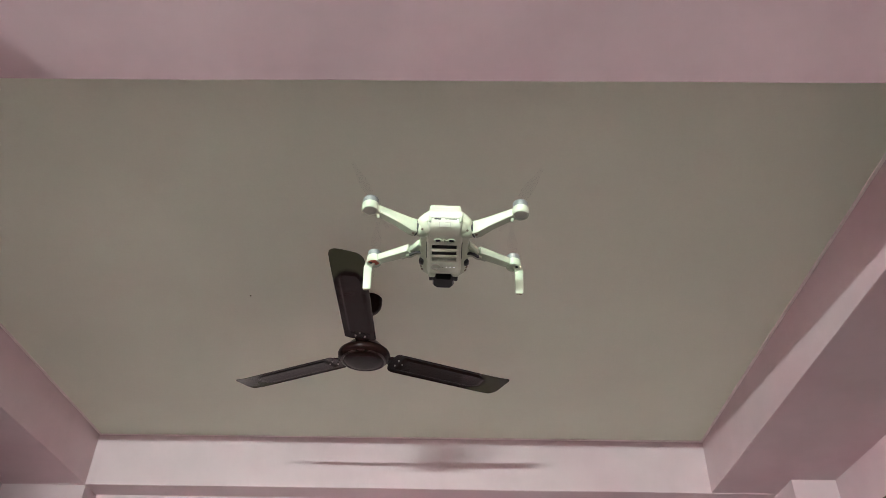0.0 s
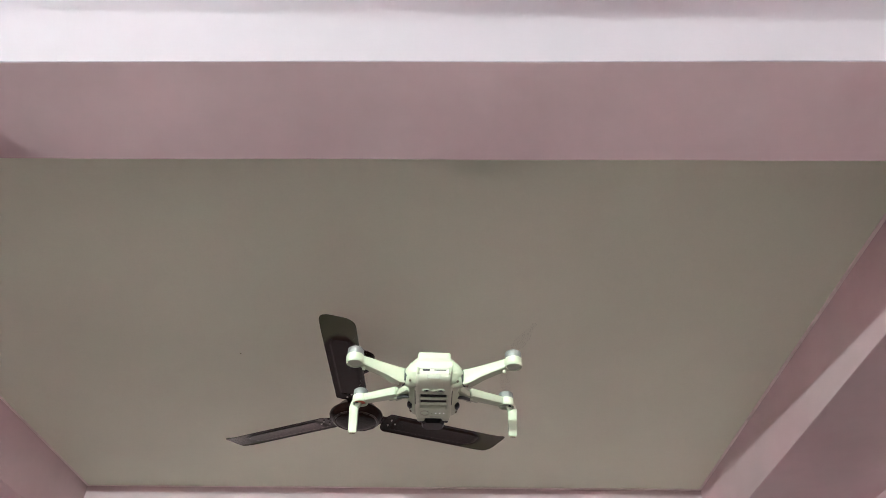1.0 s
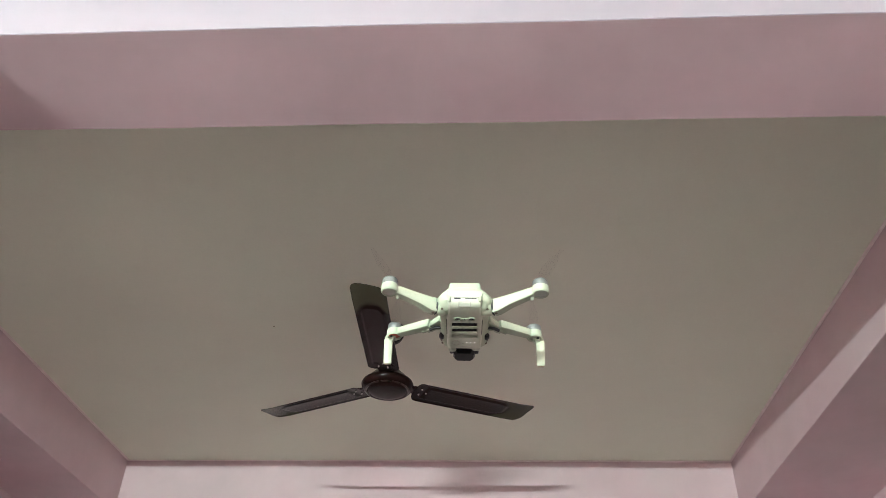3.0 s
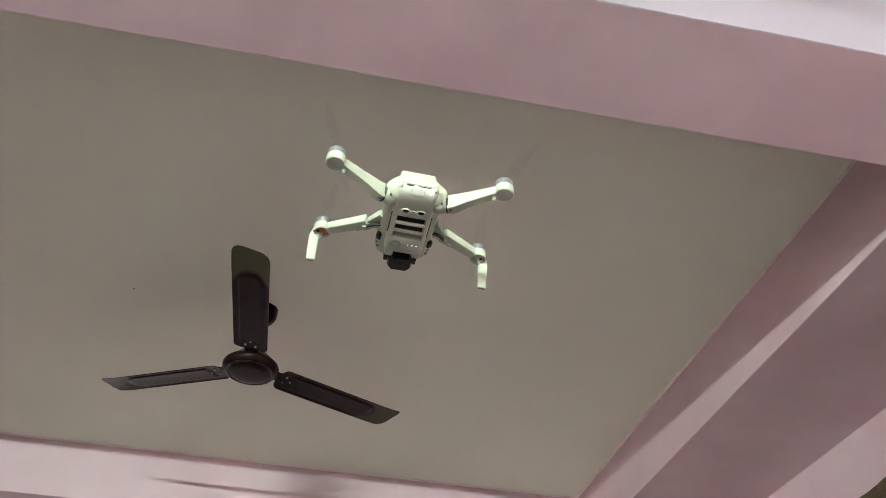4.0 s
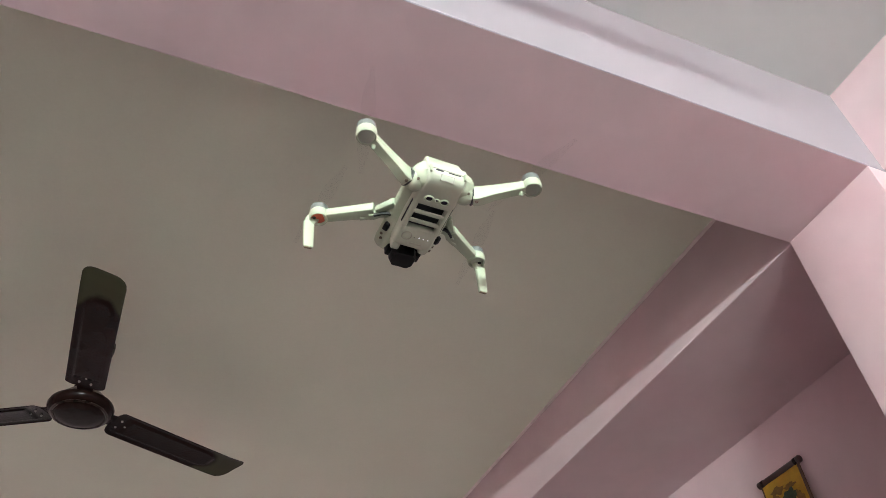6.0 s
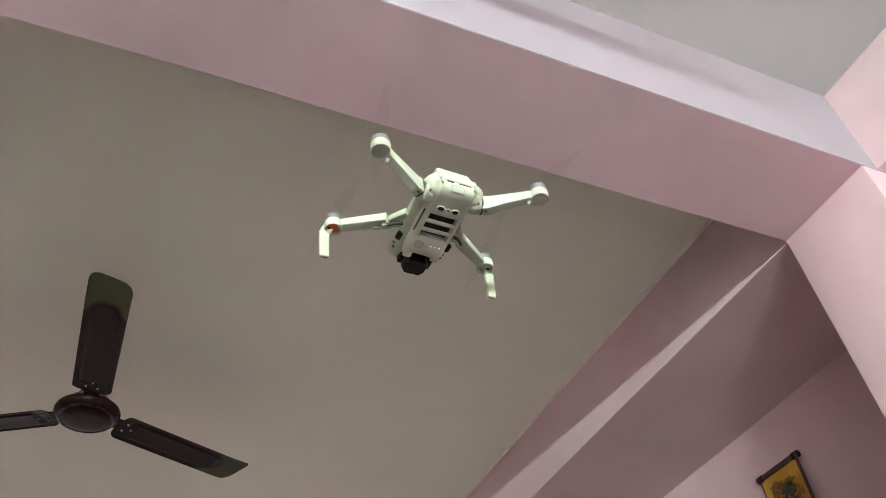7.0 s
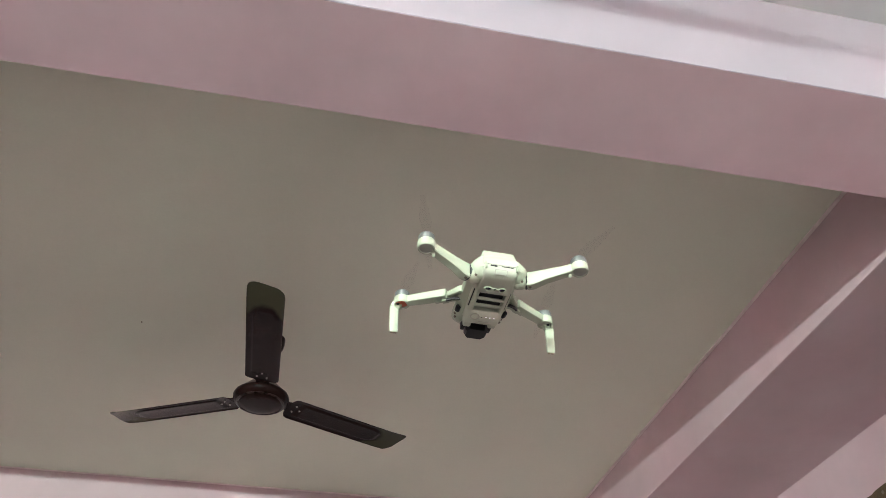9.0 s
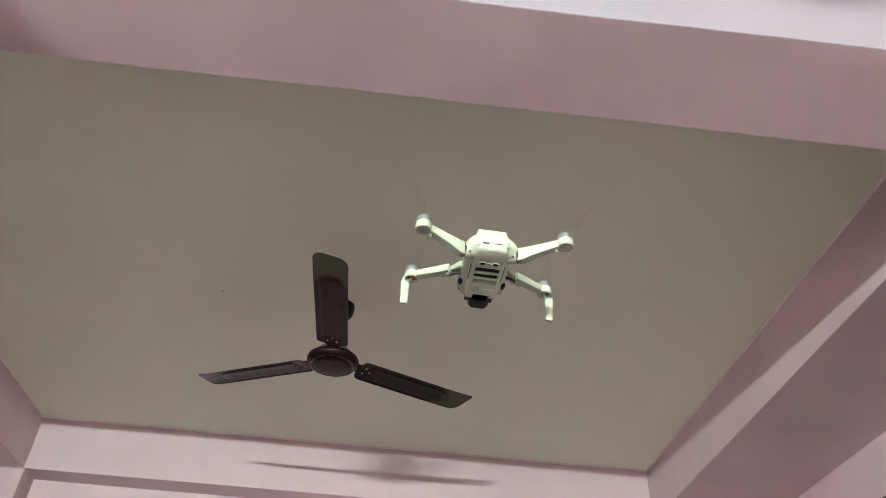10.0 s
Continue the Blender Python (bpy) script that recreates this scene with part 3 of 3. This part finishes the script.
REAR = (0.0828, -0.0592, -0.0095)
FRONT = (0.0860, 0.0606, 0.0040)
for sx in (-1, 1):
    # rear arm: hinge at the body's widest place, bent outwards
    x, y, z = sx * REAR[0], REAR[1], REAR[2]
    motor(x, y, z, CAP, "pale grey motor cap", 0.0003)
    bm = bmesh.new()
    rings = []
    for c, w, h in (((0.0330, -0.0318, -0.0268), 0.0112, 0.0166), ((0.0338, -0.0321, -0.0268), 0.0120, 0.0176), ((0.0390, -0.0345, -0.0268), 0.0118, 0.0170), ((0.0450, -0.0380, -0.0258), 0.0112, 0.0152),
                    ((0.0510, -0.0414, -0.0246), 0.0106, 0.0132), ((0.0620, -0.0476, -0.0232), 0.0102, 0.0116), ((REAR[0] - 0.006, y + 0.003, z - 0.0122), 0.0096, 0.0096)):
        side = Vector((0.50, 0.86, 0))
        rings.append([Vector((c[0], c[1], c[2])) + side * u * w / 2 + Vector((0, 0, v * h / 2)) for u, v in
                      ((-1, -0.78), (-0.80, -1), (0.80, -1), (1, -0.78), (1, 0.78), (0.80, 1), (-0.80, 1), (-1, 0.78))])
    loft(bm, [[(sx * p.x, p.y, p.z) for p in ring] for ring in rings])
    arm = part("rear_arm", bm, SHELL, drone)
    bm = bmesh.new()
    lathe(bm, [(0.0, 0.0), (0.0086, 0.0), (0.0094, 0.0010), (0.0086, 0.0022), (0.0, 0.0022)], 28, (sx * 0.0312, -0.0312, -0.0266), pose(0, 0, 0, 0, sx * 90, sx * -18))
    part("hinge_gap", bm, RUBBER, arm, "dark rubber hinge ring")
    bm = bmesh.new()
    lathe(bm, [(0.0, -0.0085), (0.0060, -0.0080), (0.0088, -0.0060), (0.0104, -0.0020), (0.0106, 0.0020), (0.0098, 0.0056), (0.0084, 0.0072), (0.0, 0.0074)], 28,
          (sx * 0.0244, -0.0308, -0.0262), pose(0, 0, 0, 0, sx * 90, sx * -18))
    part("shoulder", bm, SHELL, body)
    bm = bmesh.new()
    lathe(bm, [(0.0, -0.0370), (0.0013, -0.0370), (0.0018, -0.0362)], 12, (sx * 0.0352, -0.0345, 0.0))
    part("screw", bm, SCREW, arm, "dull brown screw")
    bm = bmesh.new()
    bar(bm, (x - sx * 0.0080, y + 0.0030, z - 0.0110), (x - sx * 0.0092, y + 0.0075, z - 0.0205), 0.0055, 0.0040, 0.0030, 0.0022, 0.0008)
    part("cable_lip", bm, SHELL, arm)
    # front arm: slim, rising outwards, with a hanging landing foot
    x, y, z = sx * FRONT[0], FRONT[1], FRONT[2]
    pod = motor(x, y, z, ORANGE if sx < 0 else CAP, "orange motor cap" if sx < 0 else "pale grey motor cap", 0.0022)
    bm = bmesh.new()
    lathe(bm, [(0.0, -0.0160), (0.0016, -0.0158), (0.0021, -0.0145)], 12, (x + sx * 0.0042, y + 0.0012, z))
    part("wire_hole", bm, DARK, pod, "small dark hole beside the cap")
    bm = bmesh.new()
    bar(bm, (sx * 0.0400, 0.0295, -0.0132), (x - sx * 0.005, y - 0.002, z - 0.0118), 0.0128, 0.0104, 0.0106, 0.0092, 0.0014)
    bar(bm, (sx * 0.0505, 0.0415, -0.0150), (sx * 0.0385, 0.0362, -0.0170), 0.0040, 0.0060, 0.0012, 0.0020, 0.0005)
    arm = part("front_arm", bm, SHELL, drone)
    # folding hinge: an upper link, a lower link and the dark curved gap between them
    bm = bmesh.new()
    bar(bm, (sx * 0.0275, 0.0080, -0.0180), (sx * 0.0400, 0.0265, -0.0155), 0.0072, 0.0085, 0.0056, 0.0074, 0.0020)
    part("hinge_cover", bm, SHELL, arm)
    bm = bmesh.new()
    sweep(bm, [(sx * 0.0440, 0.0345, -0.0170), (sx * 0.0400, 0.0322, -0.0172), (sx * 0.0365, 0.0280, -0.0176), (sx * 0.0325, 0.0252, -0.0182), (sx * 0.0270, 0.0245, -0.0188)], 0.0056, 0.0070)
    part("hinge_link", bm, SHELL, arm)
    bm = bmesh.new()
    sweep(bm, [(sx * 0.0412, 0.0296, -0.0204), (sx * 0.0384, 0.0270, -0.0208), (sx * 0.0352, 0.0238, -0.0213), (sx * 0.0312, 0.0215, -0.0218), (sx * 0.0272, 0.0210, -0.0222)], 0.0020, 0.0030)
    part("hinge_gap", bm, RUBBER, arm, "dark gap of the folding hinge")
    # landing foot: leaves the pod outwards, then hangs almost straight down
    bm = bmesh.new()
    bar(bm, (x + sx * 0.0020, y + 0.0040, z - 0.0090), (x + sx * 0.0078, y + 0.0075, z - 0.0185), 0.0118, 0.0080, 0.0112, 0.0062, 0.0018, (0, 1, 0))
    bar(bm, (x + sx * 0.0076, y + 0.0072, z - 0.0160), (x + sx * 0.0068, y + 0.0064, z - 0.0515), 0.0108, 0.0058, 0.0100, 0.0048, 0.0020, (0, 1, 0))
    foot = part("landing_foot", bm, SHELL, arm, "slim white hanging landing foot")
    bm = bmesh.new()
    bar(bm, (x + sx * 0.0068, y + 0.0064, z - 0.0510), (x + sx * 0.00676, y + 0.00636, z - 0.0520), 0.0074, 0.0030, 0.0062, 0.0022, 0.0004, (0, 1, 0))
    part("foot_tip", bm, WORN_TIP, foot, "worn brownish foot end")

propeller(-REAR[0], REAR[1], REAR[2] + 0.001, 74)
propeller(REAR[0], REAR[1], REAR[2] + 0.001, 108)
propeller(-FRONT[0], FRONT[1], FRONT[2] + 0.001, 97)
propeller(FRONT[0], FRONT[1], FRONT[2] + 0.001, 83)

# ---- hanging scroll on the side wall ----
scroll = thing("wall_scroll", pose(WR - 0.012, 2.498, 2.716), "ochre cloth wall scroll with dark print on a wooden rod", "wall hanging")
bm = bmesh.new()
lathe(bm, [(0.0, -0.102), (0.009, -0.102), (0.012, -0.099), (0.012, -0.088), (0.0105, -0.085), (0.0105, 0.085), (0.012, 0.088), (0.012, 0.099), (0.009, 0.102), (0.0, 0.102)],
      18, (0, 0, 0), pose(0, 0, 0, 90, 0, 0))
part("rod", bm, ROD_WOOD, scroll)
for y in (-0.080, 0.080):
    bm = bmesh.new()
    lathe(bm, [(0.0105, -0.006), (0.0122, -0.005), (0.0122, 0.005), (0.0105, 0.006)], 18, (0, y, 0), pose(0, 0, 0, 90, 0, 0))
    part("rod_band", bm, BRONZE, scroll, "worn metal band")


def hanging(y0, y1, z0, z1, x, curl):
    """A sheet of cloth that hangs with a slight belly, with thickness."""
    bm = bmesh.new()
    n, k = 24, 8
    grid = []
    for i in range(n + 1):
        row = []
        for j in range(k + 1):
            u, v = i / n, j / k
            out = -curl * math.sin(math.pi * u) * (0.7 + 0.3 * math.sin(3 * v)) + 0.0012 * noise.noise((u * 5, v * 3, y0))
            row.append((x + out, y0 + (y1 - y0) * v, z0 + (z1 - z0) * u))
        grid.append(row)
    for back in (0.0, 0.0015):
        vs = [[bm.verts.new((p[0] + back, p[1], p[2])) for p in row] for row in grid]
        for i in range(n):
            for j in range(k):
                bm.faces.new((vs[i][j], vs[i + 1][j], vs[i + 1][j + 1], vs[i][j + 1]))
    return bm


part("cloth", hanging(-0.088, 0.088, -0.008, -0.52, -0.002, 0.006), OCHRE, scroll)
part("side_border", hanging(-0.094, -0.082, -0.006, -0.52, -0.005, 0.006), BORDER, scroll, "dark brown cloth edge")
part("side_border", hanging(0.086, 0.092, -0.006, -0.52, -0.003, 0.006), BORDER, scroll, "dark brown cloth edge")


def patch(y, z, ry, rz, mat, label, lift, seed):
    bm = bmesh.new()
    vs = []
    for i in range(28):
        a = 2 * math.pi * i / 28
        k = 1 + 0.75 * noise.noise((math.cos(a) * 1.9 + seed, math.sin(a) * 1.9, seed))
        vs.append(bm.verts.new((-0.010 - lift, y + ry * k * math.cos(a), z + rz * k * math.sin(a))))
    f = bm.faces.new(vs)
    out = bmesh.ops.extrude_face_region(bm, geom=[f])["geom"]
    bmesh.ops.translate(bm, vec=(0.0008, 0, 0), verts=[g for g in out if isinstance(g, bmesh.types.BMVert)])
    part("printed_shape", bm, mat, scroll, label)


BLOTCHES = [
    (0.030, -0.052, 0.030, 0.013, FIGURE_ORANGE, "brownish printed patch"), (-0.030, -0.060, 0.022, 0.010, FIGURE_ORANGE, "brownish printed patch"),
    (0.040, -0.090, 0.016, 0.026, FIGURE_ORANGE, "brownish printed patch"), (-0.018, -0.092, 0.030, 0.020, FIGURE_GREEN, "dark green printed patch"),
    (0.012, -0.108, 0.018, 0.012, FIGURE_DARK, "blackish printed patch"), (-0.052, -0.112, 0.016, 0.024, FIGURE_ORANGE, "brownish printed patch"),
    (-0.020, -0.130, 0.034, 0.013, FIGURE_GREEN, "dark green printed patch"), (0.036, -0.136, 0.026, 0.018, FIGURE_DARK, "blackish printed patch"),
    (-0.048, -0.160, 0.024, 0.020, FIGURE_DARK, "blackish printed patch"), (0.008, -0.168, 0.034, 0.016, FIGURE_DARK, "blackish printed patch"),
    (0.056, -0.176, 0.014, 0.022, FIGURE_ORANGE, "brownish printed patch"), (-0.010, -0.205, 0.052, 0.020, FIGURE_GREEN, "dark green printed patch"),
]
for i, (y, z, ry, rz, mat, text) in enumerate(BLOTCHES):
    patch(y, z, ry, rz, mat, text, 0.0004 * i, 1.7 * i)
bm = bmesh.new()
lathe(bm, [(0.0, -0.108), (0.010, -0.108), (0.010, 0.108), (0.0, 0.108)], 16, (0, 0, -0.525), pose(0, 0, 0, 90, 0, 0))
part("lower_rod", bm, ROD_WOOD, scroll)

# ---- dark patterned cloth further along the same wall ----
TAPESTRY = material("mottled_brown_cloth", (0.115, 0.072, 0.034), 0.85, vary=0.5, scale=34, bump=0.3, bump_scale=260, fine=0.25,
                    patch=(0.030, 0.026, 0.014), patch_amount=0.75, patch_scale=17)
tapestry = thing("wall_tapestry", pose(WR - 0.004, 3.34, 2.690), "dark brown and olive patterned cloth hanging on the pink wall", "wall hanging")
bm = bmesh.new()
front, back = [], []
for i in range(81):
    u = i / 80
    y = -0.53 + 1.06 * u
    edge = 0.004 * noise.noise((y * 9.0, 1.3, 0.0)) + 0.004 * noise.noise((y * 31.0, 4.1, 0.0)) - 0.010 * math.sin(math.pi * u)
    column = []
    for j in range(13):
        v = j / 12
        fold = 0.012 + 0.005 * math.sin(y * 21.0 + 1.5 * v) + 0.003 * noise.noise((y * 6.0, v * 4.0, 2.0))
        column.append((-fold, y, edge * (1 - v) - 0.75 * v))
    front.append([bm.verts.new(p) for p in column])
    back.append([bm.verts.new((p[0] + 0.006, p[1], p[2])) for p in column])
for i in range(80):
    for j in range(12):
        bm.faces.new((front[i][j], front[i][j + 1], front[i + 1][j + 1], front[i + 1][j]))
        bm.faces.new((back[i][j], back[i + 1][j], back[i + 1][j + 1], back[i][j + 1]))
    bm.faces.new((front[i][0], front[i + 1][0], back[i + 1][0], back[i][0]))
    bm.faces.new((front[i][12], back[i][12], back[i + 1][12], front[i + 1][12]))
for k in (0, 80):
    for j in range(12):
        bm.faces.new((front[k][j], back[k][j], back[k][j + 1], front[k][j + 1]))
part("cloth", bm, TAPESTRY, tapestry)
for y in (-0.50, 0.0, 0.50):
    bm = bmesh.new()
    lathe(bm, [(0.0, -0.016), (0.006, -0.016), (0.007, -0.013), (0.003, -0.011), (0.0025, 0.006), (0.0, 0.006)], 12, (-0.001, y, -0.020), pose(0, 0, 0, 0, 90, 0))
    part("nail", bm, SCREW, tapestry, "dull nail through the cloth")

# ---- a small dark speck on the ceiling ----
bm = bmesh.new()
lathe(bm, [(0.0, -0.003), (0.002, -0.0025), (0.003, 0.0)], 10)
speck = new("ceiling_nail", finish("ceiling_nail", bm, SCREW))
speck.location = (-0.815, 3.055, TOP)
tagged(speck, "tiny dark nail head in the off-white ceiling", "nail")
